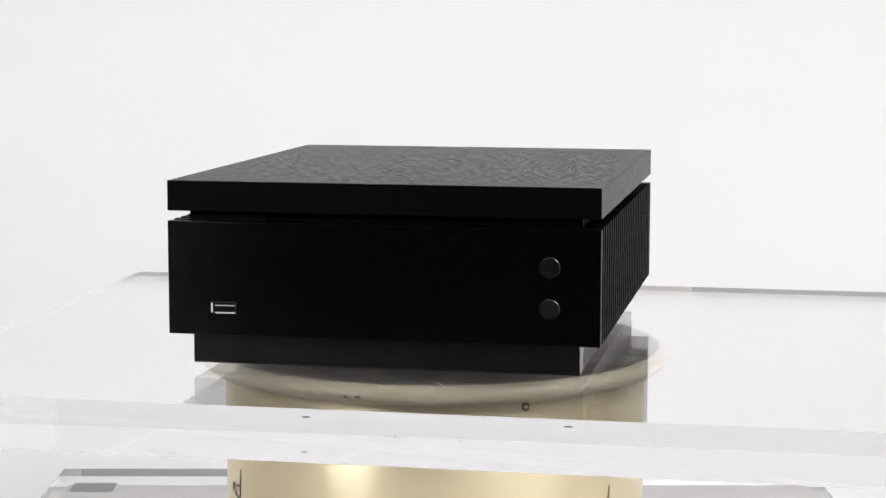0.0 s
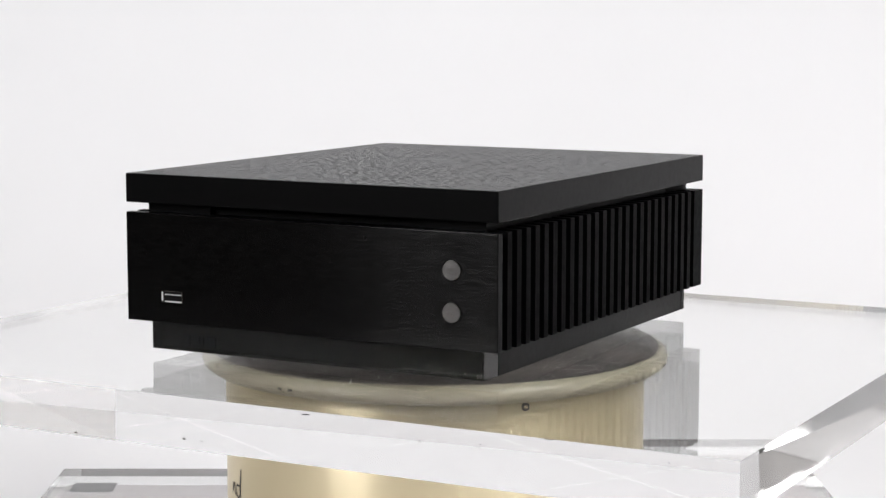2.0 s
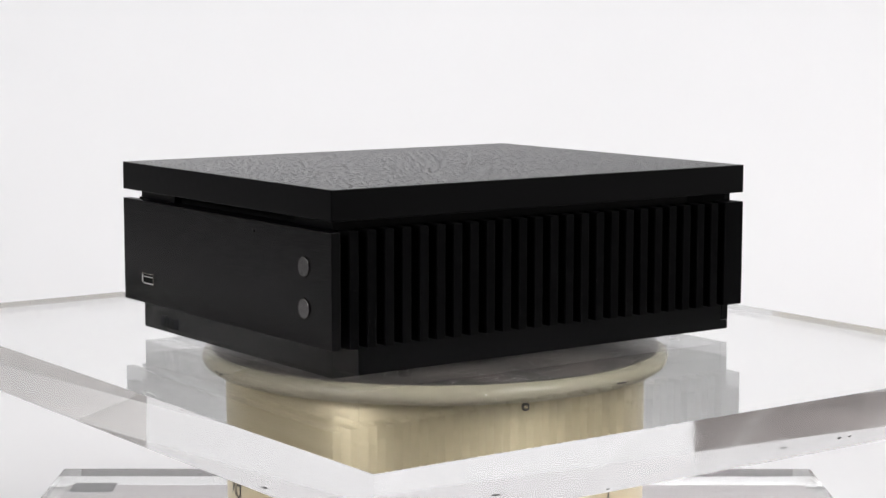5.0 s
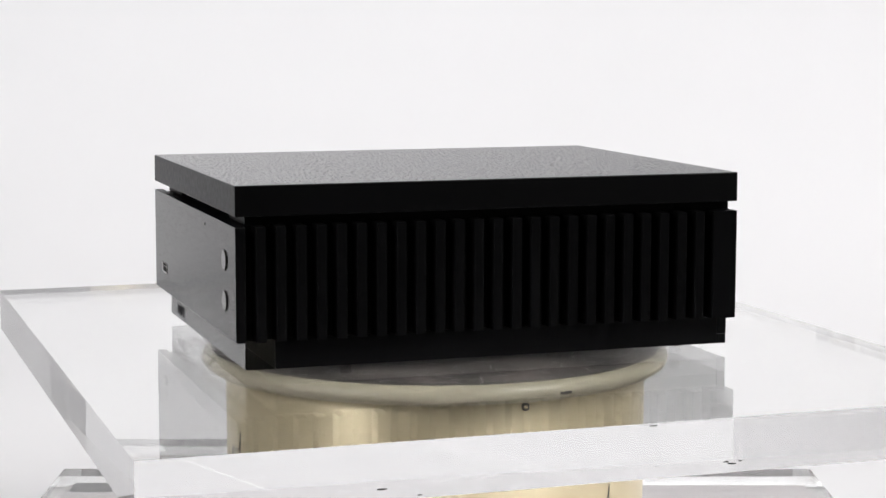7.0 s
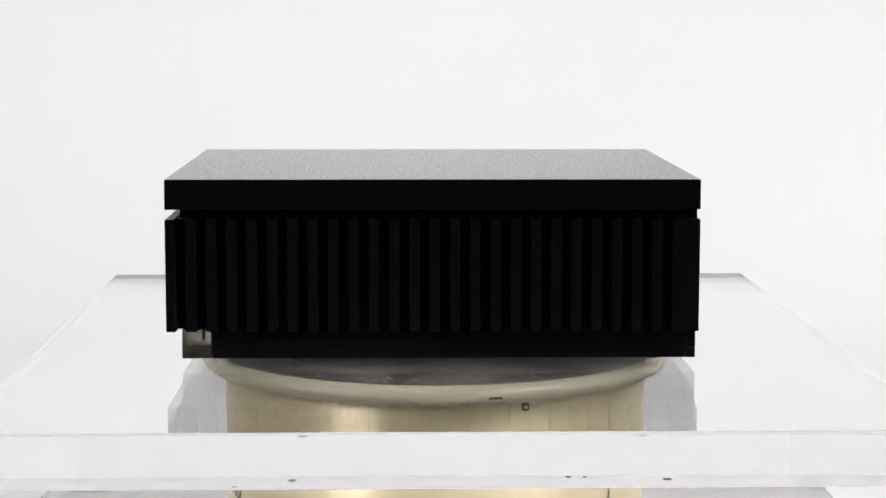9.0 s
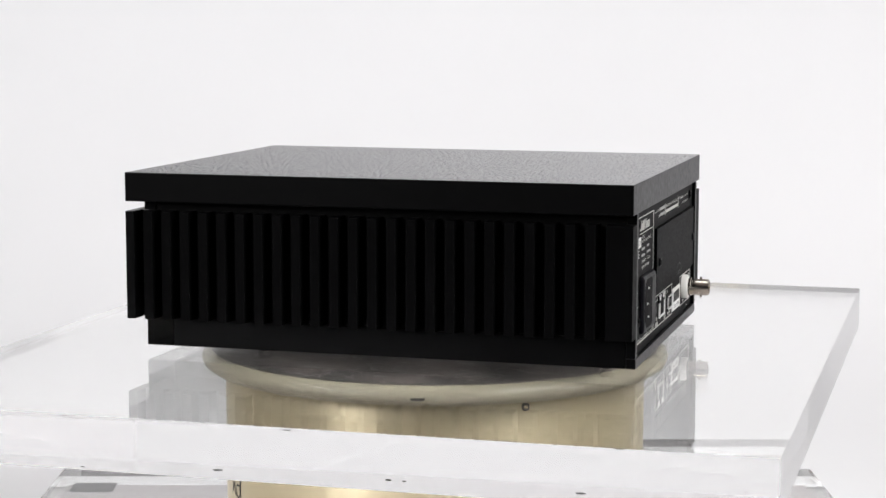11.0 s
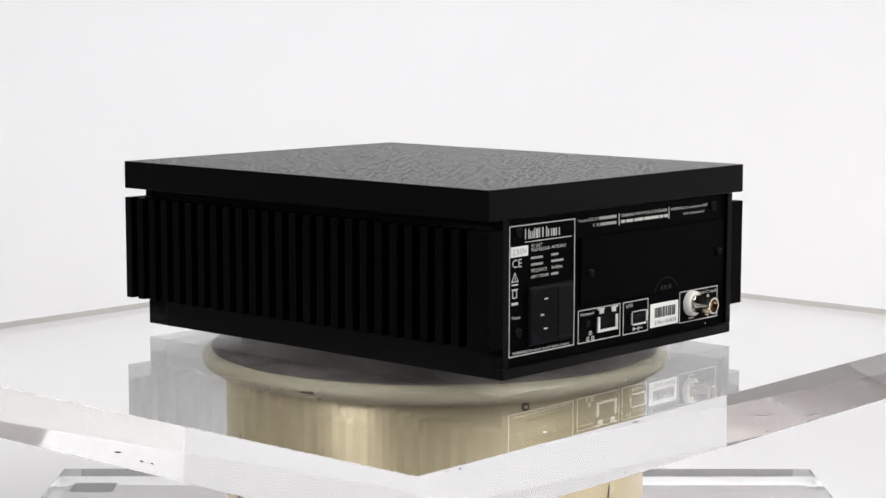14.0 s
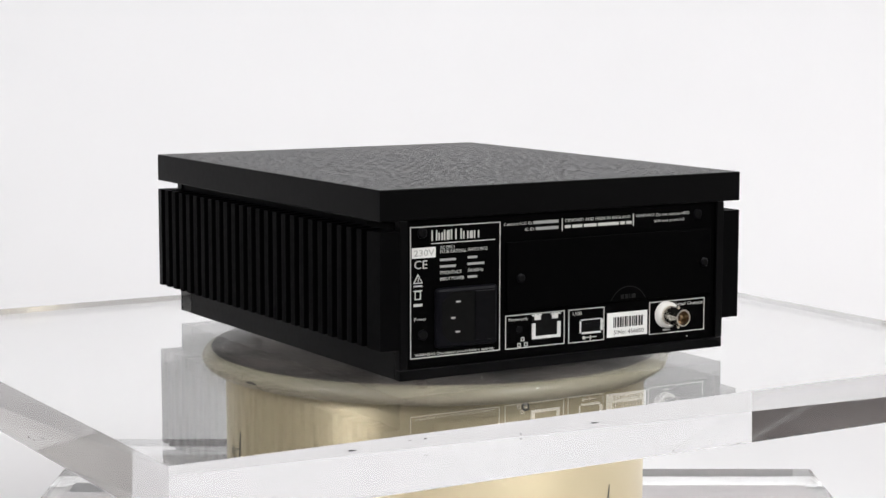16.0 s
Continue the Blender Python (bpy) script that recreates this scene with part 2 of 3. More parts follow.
def stroke_on_drum(points, radius, at, width, z0, size):
    """A pen stroke wrapped on the drum: points in letter units, at = angle of its origin in degrees."""
    bm = bmesh.new()
    last = None
    for (x0, y0), (x1, y1) in zip(points, points[1:]):
        length = max(1e-6, math.hypot(x1 - x0, y1 - y0))
        nx, ny = -(y1 - y0) / length * width, (x1 - x0) / length * width
        quad = []
        for px, py in ((x0 + nx, y0 + ny), (x1 + nx, y1 + ny), (x1 - nx, y1 - ny), (x0 - nx, y0 - ny)):
            a = radians(at) + px * size / radius
            quad.append(bm.verts.new((radius * math.cos(a), radius * math.sin(a), z0 + py * size)))
        bm.faces.new(quad)
    return bm


def loop_points(cx, cy, rx, ry, start, end, n=12):
    return [(cx + rx * math.cos(radians(start + (end - start) * i / n)), cy + ry * math.sin(radians(start + (end - start) * i / n))) for i in range(n + 1)]


def turntable():
    t = thing("turntable", "gold drum turntable with ivory rim and worn metal platter", "turntable")
    r = 0.1165
    zb = BASE_TOP + 0.0003
    part("drum", lathe_bm([(r - 0.001, zb), (r, zb + 0.001), (r, -0.0425), (r - 0.001, -0.0405)], 128), GOLD, t, "satin gold cylindrical drum", True)
    platter = part("platter", lathe_bm([(0.120, -0.0400), (0.1255, -0.0396), (0.1285, -0.0375), (0.1295, -0.0347), (0.1285, -0.0318), (0.1262, -0.0302), (0.1245, -0.02975)], 128), IVORY, t, "ivory rounded platter rim", True)
    part("platter_top", lathe_bm([(0.1243, -0.0305), (0.1243, PLATTER_TOP)], 128), PLATTER, platter, "worn dark metal disc with scratches")
    part("scratch", scratches(700, 0.122, PLATTER_TOP + 0.0001, 5, 0.009, 0.00008, 0.00045), SCRATCH, platter, "fine pale scratches")["kind"] = "stuff"
    part("scratch", scratches(26, 0.110, PLATTER_TOP + 0.00012, 31, 0.030, 0.00005, 0.00014), SCRATCH, platter, "long hairline scratches")["kind"] = "stuff"
    part("seam", lathe_bm([(0.1168, -0.0404), (0.1172, -0.0404), (0.1172, -0.0400), (0.1168, -0.0400)], 96, caps=False), DIRT, platter, "thin dark seam under the rim")
    for ang, wide in ((12.3, 0.0036), (-96.0, 0.0013), (-99.0, 0.0010), (150, 0.0012)):
        part("scuff", turned(box_bm(0.1283, 0.1299, -wide, wide, -0.0362, -0.0350, 0.0003, 1), pose(0, 0, 0, 0, 0, ang)), DIRT, platter)
    # fixing screw in the drum
    ang = math.degrees(math.atan2(-0.107, 0.0455))
    m = pose(0, 0, -0.0437, 0, 0, ang) @ pose(r, 0, 0, 0, 90, 0)
    screw = part("screw", turned(lathe_bm([(0.0022, -0.002), (0.0022, 0.0004), (0.0016, 0.0007)], 20), m), DIRT, t, "small dark fixing screw")
    part("socket", turned(lathe_bm([(0.0009, 0.0006), (0.0009, 0.0009)], 12), m), GOLD, screw)
    # handwriting-like flourish on the drum, as plain strokes
    letter_n = [(0, 0), (0.1, 0.75), (0.18, 0.2), (0.45, 0.8), (0.6, 0.75), (0.6, 0.1), (0.8, 0.1)]
    letter_d = loop_points(1.2, 0.38, 0.35, 0.4, 60, 400) + [(1.55, 1.0), (1.75, 1.9), (1.62, 0.2), (1.8, -0.1), (2.1, -0.15)]
    tail = [(1.6, -0.3), (1.9, -0.55), (2.2, -0.5), (2.25, -0.8)]
    for at, strokes in ((199.5, (letter_n, letter_d, tail)), (316.0, (letter_n, letter_d))):
        size = 0.0086 if at < 270 else 0.0068
        for s in strokes:
            part("stroke", stroke_on_drum(s, r + 0.0002, at, 0.055, -0.0850, size), INK, t, "black script stroke")
    return platter


def nick_specs(rnd, hx, hy):
    """Chips along the slab's lower edges and flecks on its top."""
    out = []
    for side in range(4):
        for _ in range(4):
            u = rnd.uniform(-0.85, 0.85)
            z = rnd.choice((-0.0275, -0.0285, -0.027, -0.006, -0.024))
            out.append((side, u, z, rnd.uniform(0.0006, 0.0015), rnd.uniform(0.00015, 0.0004)))
    return out


def acrylic_slab():
    hx, hy, cx, cy = 0.2522, 0.2148, 0.0013, 0.0023
    slab = part("acrylic_slab", slab_bm(cx - hx, cx + hx, cy - hy, cy + hy, SLAB_TOP - SLAB_THICK, SLAB_TOP), ACRYLIC)
    tagged(slab, "thick clear acrylic slab with chipped edges on the turntable", "acrylic slab")
    slab.visible_shadow = False
    slab.data.materials.append(EDGE)
    slab.data.materials.append(EDGE_FINE)
    for p in slab.data.polygons:
        if abs(p.normal.z) < 0.5:
            p.material_index = 1 if abs(p.normal.x) > 0.5 else 2
    rnd = random.Random(11)
    for side, u, z, w, h in nick_specs(rnd, hx, hy):
        bm = lathe_bm([(0.3, -0.00005), (1.0, 0.0), (0.3, 0.00005)], 10)
        bm.transform(Matrix.Diagonal((w, h, 1, 1)))
        d, n, e = ((0, -hy, hx), (90, hx, hy), (180, hy, hx), (270, hx, hy))[side]
        m = pose(cx, cy, 0, 0, 0, d) @ pose(u * e, -abs(n) - 0.0001, z) @ pose(0, 0, 0, 90)
        part("nick", turned(bm, m), DIRT, slab)
    for _ in range(16):
        bm = lathe_bm([(0.3, -0.00005), (1.0, 0.0), (0.3, 0.00005)], 8)
        bm.transform(Matrix.Diagonal((rnd.uniform(0.0005, 0.0025), rnd.uniform(0.0002, 0.0004), 1, 1)))
        x, y = rnd.uniform(-hx, hx), rnd.uniform(-hy, hy)
        if abs(x) < 0.13 and abs(y) < 0.15:
            continue
        part("fleck", turned(bm, pose(cx + x, cy + y, SLAB_TOP + 0.00012, 0, 0, rnd.uniform(0, 180))), GREY_INK, slab)
    rub = part("rub_mark", scratches(22, 0.19, SLAB_TOP + 0.0001, 23, 0.014, 0.00006, 0.00016), SCRATCH, slab, "faint pale rub marks")
    rub["kind"] = "stuff"
    return slab


def base_plate():
    b = part("acrylic_base", slab_bm(-0.2475, 0.2505, -0.234, 0.196, BASE_TOP - 0.025, BASE_TOP), ACRYLIC)
    tagged(b, "clear acrylic base plate under the gold drum", "acrylic base")
    b.visible_shadow = False
    board = part("base_board", box_bm(-0.2405, 0.2435, -0.225, 0.174, TABLE - 0.0018, BASE_TOP - 0.0252, 0.0005, 1), BOARD)
    tagged(board, "thin pinkish grey board under the acrylic base", "board")
    part("pad", box_bm(-0.2370, -0.2090, 0.1540, 0.1780, BASE_TOP - 0.0254, BASE_TOP - 0.0246), INK, board, "dark grey pad")


# ---- the music server on the slab ----
W, D, H = 0.216, 0.2676, 0.0920
OX, OY = -0.0002, -0.0031
HX, HY = W / 2, D / 2
BODY_LOW, BODY_TOP, LID_LOW = 0.0153, 0.0719, 0.0769
SIDE_IN, FRONT_IN = 0.0106, 0.0067
REAR = HY - 0.0018


def box_part(name, x0, x1, y0, y1, z0, z1, mat, parent, bevel=0.0, label="", segments=2):
    return part(name, box_bm(x0 + OX, x1 + OX, y0 + OY, y1 + OY, z0, z1, bevel, segments), mat, parent, label)


def text_part(name, words, x, z, height, parent, mat=None, label="", width=None):
    """Raised print on the rear, its left end at x (as read from behind), its base line at z."""
    cu = bpy.data.curves.new(name, "FONT")
    cu.body, cu.size, cu.extrude, cu.resolution_u = words, 1.0, 0.0, 2
    tmp = bpy.data.objects.new(name, cu)
    scene.collection.objects.link(tmp)
    me = bpy.data.meshes.new_from_object(tmp.evaluated_get(bpy.context.evaluated_depsgraph_get()))
    bpy.data.objects.remove(tmp)
    xs = [v.co.x for v in me.vertices]
    ys = [v.co.y for v in me.vertices]
    sy = height / 0.70
    sx = sy if width is None else width / (max(xs) - min(xs))
    me.transform(Matrix.Translation((x + OX, REAR + OY + 0.0002, z)) @ pose(0, 0, 0, 90, 0, 180) @ Matrix.Diagonal((sx, sy, 1, 1)))
    me.materials.clear()
    me.materials.append(mat or PRINT)
    ob = new(name, me)
    ob.parent = parent
    return tagged(ob, label)


def bar(x0, x1, z0, z1, parent, name="print_bar", mat=None, proud=0.0002):
    """A flat printed bar on the rear."""
    return box_part(name, min(x0, x1), max(x0, x1), REAR - 0.0001, REAR + proud, z0, z1, mat or PRINT, parent)


def outline(x0, x1, z0, z1, parent, w=0.00042, name="printed_frame"):
    a, b = min(x0, x1), max(x0, x1)
    y0, y1 = REAR - 0.0001 + OY, REAR + 0.0002 + OY
    bm = joined(box_bm(a + OX, b + OX, y0, y1, z0, z0 + w), box_bm(a + OX, b + OX, y0, y1, z1 - w, z1),
                box_bm(a + OX, a + w + OX, y0, y1, z0 + w, z1 - w), box_bm(b - w + OX, b + OX, y0, y1, z0 + w, z1 - w))
    return part(name, bm, PRINT, parent, "thin white printed outline")


def rear_round(name, x, z, profile, mat, parent, label="", steps=32):
    """A turned body standing out of the rear; profile heights go outwards."""
    return part(name, turned(lathe_bm(profile, steps), pose(x + OX, REAR + OY, z, -90)), mat, parent, label, True)


def front_round(name, x, z, profile, mat, parent, label="", steps=40):
    return part(name, turned(lathe_bm(profile, steps), pose(x + OX, -HY + OY, z, 90)), mat, parent, label, True)


def rear_poly(name, points, proud, mat, parent):
    """A flat printed figure on the rear."""
    bm = bmesh.new()
    low = [bm.verts.new((x + OX, REAR + OY - 0.0001, z)) for x, z in points]
    high = [bm.verts.new((x + OX, REAR + OY + proud, z)) for x, z in points]
    bm.faces.new(low), bm.faces.new(high)
    for i in range(len(points)):
        k = (i + 1) % len(points)
        bm.faces.new((low[i], low[k], high[k], high[i]))
    return part(name, bm, mat, parent)


def rear_screw(x, z, parent):
    s = rear_round("screw", x, z, [(0.0026, -0.0005), (0.0026, 0.0006), (0.0021, 0.0011)], PLASTIC, parent, "black hex screw")
    rear_round("socket", x, z, [(0.0016, 0.0009), (0.0016, 0.00125)], DEEP, s, steps=6)


def server():
    s = thing("music_server", "black anodised aluminium music server with finned sides", "music server")
    # lid
    lid = box_part("lid", -HX, HX, -HY, HY, LID_LOW, H, BLACK, s, 0.0005, "thick black lid plate")
    lid.data.materials.append(TOP_BLACK)
    for p in lid.data.polygons:
        if p.normal.z > 0.9:
            p.material_index = 1
    # core: seen in the joint under the lid
    core_y0, core_y1 = -HY + FRONT_IN, HY - 0.0022
    box_part("core", -HX + SIDE_IN, HX - SIDE_IN, core_y0 + 0.006, REAR - 0.030, BODY_LOW, LID_LOW, BLACK, s)
    box_part("core_front", -HX + SIDE_IN, HX - SIDE_IN, -HY + 0.0048, core_y0 + 0.0059, BODY_LOW, BODY_TOP - 0.0004, BLACK, s)
    box_part("neck", -HX + SIDE_IN - 0.001, -0.0595, core_y0, core_y0 + 0.006, BODY_TOP, LID_LOW, BLACK, s)
    box_part("neck", 0.0640, HX - SIDE_IN + 0.001, core_y0, core_y0 + 0.006, BODY_TOP, LID_LOW, BLACK, s)
    box_part("disc_slot", -0.0595, 0.0640, core_y0 + 0.004, core_y0 + 0.006, BODY_TOP, LID_LOW, DEEP, s, 0, "dark disc slot under the lid")
    # front
    panel = box_part("front_panel", -HX, HX, -HY, -HY + 0.005, BODY_LOW, BODY_TOP, FRONT_BLACK, s, 0.0004, "brushed black front panel")
    panel.data.materials.append(BLACK)
    for p in panel.data.polygons:
        if p.normal.y > -0.9:
            p.material_index = 1
    for z in (0.0534, 0.0331):
        b = front_round("button", 0.0835, z, [(0.0053, -0.001), (0.0053, 0.0001)], DEEP, s, "round button in a dark recess")
        front_round("cap", 0.0835, z, [(0.0049, -0.001), (0.0049, 0.0005), (0.0047, 0.0007)], BUTTON_SILVER, b, "satin silver cap")
    front_round("sensor", 0.0362, 0.0664, [(0.0008, -0.001), (0.0008, 0.0001)], DEEP, s, "tiny dark sensor hole", 16)
    usb_front(s)
    # side fins
    gap = 0.01017
    for sx in (-1, 1):
        xo, xi = sx * HX, sx * (HX - SIDE_IN)
        x0, x1 = min(xo, xi), max(xo, xi)
        back = sx * (HX - SIDE_IN)
        for i in range(1, 26):
            yc = -0.1212 + gap * (i - 1)
            wide = 0.00255
            y1 = yc + wide if i < 25 else HY
            box_part("fin", x0, x1, yc - wide, y1, BODY_LOW, BODY_TOP, FIN_BLACK, s, 0.0002, segments=1)
    # plinth
    box_part("plinth", -HX + SIDE_IN, HX - SIDE_IN, -0.1119, REAR - 0.0032, 0, BODY_LOW - 0.0002, BLACK, s, 0.0004)
    glass = box_part("plinth_front", -HX + SIDE_IN, HX - SIDE_IN, -HY + FRONT_IN, -0.1121, 0, BODY_LOW - 0.0002, SMOKED, s, 0.0004, "clear acrylic bar tinted faintly grey")
    glass.data.materials.append(BLACK)
    glass.data.materials.append(SMOKED_FACE)
    for p in glass.data.polygons:
        if p.normal.y > 0.9 or p.normal.z > 0.9:
            p.material_index = 1
        elif p.normal.y < -0.9:
            p.material_index = 2
    logo(glass)
    for fx in (-0.075, 0.075):
        for fy in (-0.070, 0.115):
            part("foot", turned(lathe_bm([(0.0026, -0.0), (0.003, 0.0006), (0.0032, 0.0035), (0.003, 0.0041)], 24), pose(fx + OX, fy + OY, SLAB_TOP)), RUBBER, s, "round black rubber foot", True)
    rear(s)
    return s


def usb_front(s):
    x0, x1, z0, z1, y = -0.0861, -0.0729, 0.0259, 0.0320, -HY
    u = box_part("usb_port", x0, x1, y - 0.0001, y + 0.001, z0, z1, DEEP, s, 0, "small black port with bright steel edges")
    for a, b, c, d in ((x0 + 0.0003, x0 + 0.0011, z0 + 0.0008, z1 - 0.0006), (x0 + 0.0022, x1 - 0.0006, z0 + 0.0004, z0 + 0.0010)):
        box_part("edge", a, b, y - 0.0004, y + 0.0005, c, d, PORT_STEEL, u)
    box_part("tongue", x0 + 0.0022, x1 - 0.0006, y - 0.0002, y + 0.0005, 0.0300, 0.0304, PORT_STEEL, u)
    for a, b, c, d in ((x0, x1, z1 - 0.0002, z1), (x1 - 0.0003, x1, z0, z1 - 0.0003)):
        box_part("edge", a, b, y - 0.0003, y + 0.0005, c, d, NICKEL, u)


def logo(parent):
    """A low row of dark plain strokes in the acrylic bar."""
    y = -HY + FRONT_IN
    def bit(x0, x1, z0, z1):
        box_part("mark", x0, x1, y - 0.0002, y + 0.0004, z0, z1, PLASTIC, parent, 0, "dark plain mark")
    for x0, x1 in ((-0.0773, -0.0734), (-0.0716, -0.0676), (-0.0656, -0.0650), (-0.0632, -0.0573)):
        bit(x0, x1, 0.0030, 0.0084)


def rear(s):
    # frame round the recessed plate, then the plate
    z0, z1, x = 0.0050, 0.0766, 0.0932
    side = HX - SIDE_IN + 0.0002
    for a, b in ((-side, -x), (x, side)):
        box_part("rear_frame", a, b, REAR - 0.0031, HY, 0.0052, LID_LOW, BLACK, s, 0.0003)
    box_part("rear_frame", -side + 0.0002, side - 0.0002, REAR - 0.0031, HY, 0, 0.0050, BLACK, s, 0.0003)
    box_part("chassis", -side, side, REAR - 0.030, REAR - 0.0033, BODY_LOW, LID_LOW, DEEP, s)
    plate = box_part("rear_plate", -x + 0.0002, x - 0.0002, REAR - 0.003, REAR, z0, z1, PANEL, s, 0, "black rear connection panel with white print")
    # power block
    outline(0.0909, 0.0401, 0.0100, 0.0735, plate)
    for x0, w, h in ((0.0791, 0.0032, 0.0050), (0.0752, 0.0024, 0.0037), (0.0722, 0.0008, 0.0050), (0.0706, 0.0016, 0.0046), (0.0684, 0.0008, 0.0050),
                     (0.0658, 0.0036, 0.0050), (0.0614, 0.0030, 0.0037), (0.0576, 0.0016, 0.0037), (0.0553, 0.0030, 0.0037)):
        thin = min(w, 0.0007)
        for left in sorted({x0, x0 - w + thin}):
            bar(left, left - thin, 0.0664, 0.0664 + h, plate, "title_bar")
    bar(0.0791, 0.0430, 0.0648, 0.0652, plate, "rule")
    lab = bar(0.0900, 0.0769, 0.0584, 0.0634, plate, "voltage_label", LABEL, 0.0003)
    text_part("voltage_text", "230V", 0.0891, 0.0594, 0.0030, lab, GREY_INK, width=0.0112).location.y = 0.0002
    text_part("mark_text", "CE", 0.0890, 0.0533, 0.0040, plate, width=0.0072)
    # warning triangle, bin and small bars
    rear_poly("warning_triangle", ((0.0893, 0.0463), (0.0839, 0.0463), (0.0866, 0.0510)), 0.0002, PRINT, plate)
    rear_poly("triangle_core", ((0.0884, 0.0468), (0.0848, 0.0468), (0.0866, 0.0500)), 0.0003, PANEL, plate)
    bar(0.0868, 0.0864, 0.0470, 0.0490, plate, proud=0.0004)
    bar(0.0890, 0.0842, 0.0447, 0.0454, plate)
    outline(0.0884, 0.0850, 0.0385, 0.0427, plate, 0.0005, "bin_mark")
    bar(0.0892, 0.0842, 0.0425, 0.0430, plate)
    bar(0.0890, 0.0842, 0.0352, 0.0365, plate)
    rows = (("AC ONLY", 0.0621, ""), ("FUSE RATING:", 0.0600, "ANTISURGE"), ("", 0.0563, ""), ("", 0.0531, ""), ("FREQUENCY:", 0.0499, "50/60Hz"), ("INPUT POWER", 0.0468, ""))
    for words, z, right in rows:
        if words:
            text_part("small_text", words, 0.0744, z, 0.0016, plate, width=0.00122 * len(words))
        else:
            bar(0.0744, 0.0655, z, z + 0.0011, plate, mat=GREY_INK)
        if right:
            text_part("small_text", right, 0.0588, z + 0.0002, 0.0016, plate, width=0.00125 * len(right))
        elif z < 0.06:
            bar(0.0588, 0.0588 - (0.0055 if z in (0.0563, 0.0468) else 0.0095), z + 0.0003, z + 0.0014, plate, mat=GREY_INK)
    text_part("small_text", "Power", 0.0889, 0.0282, 0.0017, plate, width=0.0068)
    text_part("small_text", "WARNING: Disconnect power before opening", 0.0883, 0.0110, 0.0014, plate, width=0.0445)
    inlet = box_part("power_inlet", 0.0424, 0.0774, REAR - 0.0016, REAR + 0.0022, 0.0140, 0.0433, INLET, plate, 0.0017, "black mains inlet with fuse drawer")
    sock = bmesh.new()
    pts = [(0.0562, 0.0165), (0.0562, 0.0412), (0.0695, 0.0412), (0.0745, 0.0365), (0.0745, 0.0213), (0.0695, 0.0165)]
    low = [sock.verts.new((px + OX, REAR + OY + 0.0014, pz)) for px, pz in pts]
    high = [sock.verts.new((px + OX, REAR + OY + 0.0024, pz)) for px, pz in pts]
    sock.faces.new(low), sock.faces.new(high)
    for i in range(6):
        sock.faces.new((low[i], low[(i + 1) % 6], high[(i + 1) % 6], high[i]))
    part("socket", sock, DEEP, inlet)
    for px, pz in ((0.0655, 0.0364), (0.0684, 0.0287), (0.0658, 0.0218)):
        box_part("pin", px - 0.0012, px + 0.0012, REAR + 0.0020, REAR + 0.0027, pz - 0.0004, pz + 0.0004, STEEL, inlet)
    box_part("fuse_drawer", 0.0438, 0.0560, REAR + 0.0014, REAR + 0.0026, 0.0165, 0.0412, PLASTIC, inlet, 0.0006)
    # top lines; name and address stay as bars
    text_part("small_text", "Contains FCC ID:", 0.0381, 0.0712, 0.0015, plate, width=0.0165)
    bar(0.0208, 0.0060, 0.0712, 0.0727, plate, mat=GREY_INK)
    text_part("small_text", "IC ID:", 0.0258, 0.0681, 0.0015, plate, width=0.0055)
    bar(0.0194, 0.0060, 0.0681, 0.0696, plate, mat=GREY_INK)
    bar(0.0039, 0.0034, 0.0670, 0.0732, plate, "rule")
    text_part("small_text", "DESIGNED AND MADE IN ENGLAND", 0.0020, 0.0712, 0.0015, plate, width=0.0400)
    for a, b in ((0.0020, -0.0015), (-0.0025, -0.0085), (-0.0095, -0.0172), (-0.0182, -0.0310), (-0.0320, -0.0348), (-0.0358, -0.0390)):
        bar(a, b, 0.0681, 0.0696, plate)
    bar(-0.0399, -0.0404, 0.0670, 0.0732, plate, "rule")
    text_part("small_text", "WARNING: Do not remove HDD", -0.0415, 0.0712, 0.0015, plate, width=0.0345)
    text_part("small_text", "with unit powered", -0.0530, 0.0681, 0.0015, plate, width=0.0195)
    # drive bay cover
    bay = box_part("bay_cover", -0.0895, 0.0368, REAR, REAR + 0.0016, 0.0290, 0.0632, PANEL, plate, 0.0004, "flat black drive bay cover")
    for px, pz in ((0.0291, 0.0450), (-0.0850, 0.0457)):
        rear_round("screw", px, pz, [(0.0024, 0.0012), (0.0024, 0.0022), (0.0019, 0.0026)], PLASTIC, bay, "black hex screw")
        rear_round("socket", px, pz, [(0.0015, 0.0024), (0.0015, 0.0028)], DEEP, bay, steps=6)
    arc = bmesh.new()
    for i in range(24):
        quad = []
        for r, k in ((0.0122, i), (0.0122, i + 1), (0.0117, i + 1), (0.0117, i)):
            a = radians(26 + 128 * k / 24)
            quad.append(arc.verts.new((-0.0365 + r * math.cos(a) + OX, REAR + OY + 0.0018, 0.0245 + r * math.sin(a))))
        arc.faces.new(quad)
    emblem = part("emblem", arc, GREY_PRINT, bay, "faint grey arc of a round emblem")
    for x0, x1 in ((-0.0318, -0.0336), (-0.0345, -0.0363), (-0.0371, -0.0376), (-0.0384, -0.0410)):
        box_part("mark", x1, x0, REAR + 0.0016, REAR + 0.0018, 0.0302, 0.0324, GREY_PRINT, emblem)
    for px, pz in ((0.0844, 0.0704), (0.0842, 0.0212), (-0.0812, 0.0708)):
        rear_screw(px, pz, plate)
    # network
    outline(0.0370, 0.0017, 0.0099, 0.0268, plate)
    text_part("small_text", "Network", 0.0352, 0.0237, 0.0017, plate, width=0.0112)
    jack = box_part("network_jack", 0.0047, 0.0217, REAR, REAR + 0.0006, 0.0139, 0.0262, DEEP, plate, 0, "black network jack with steel shell")
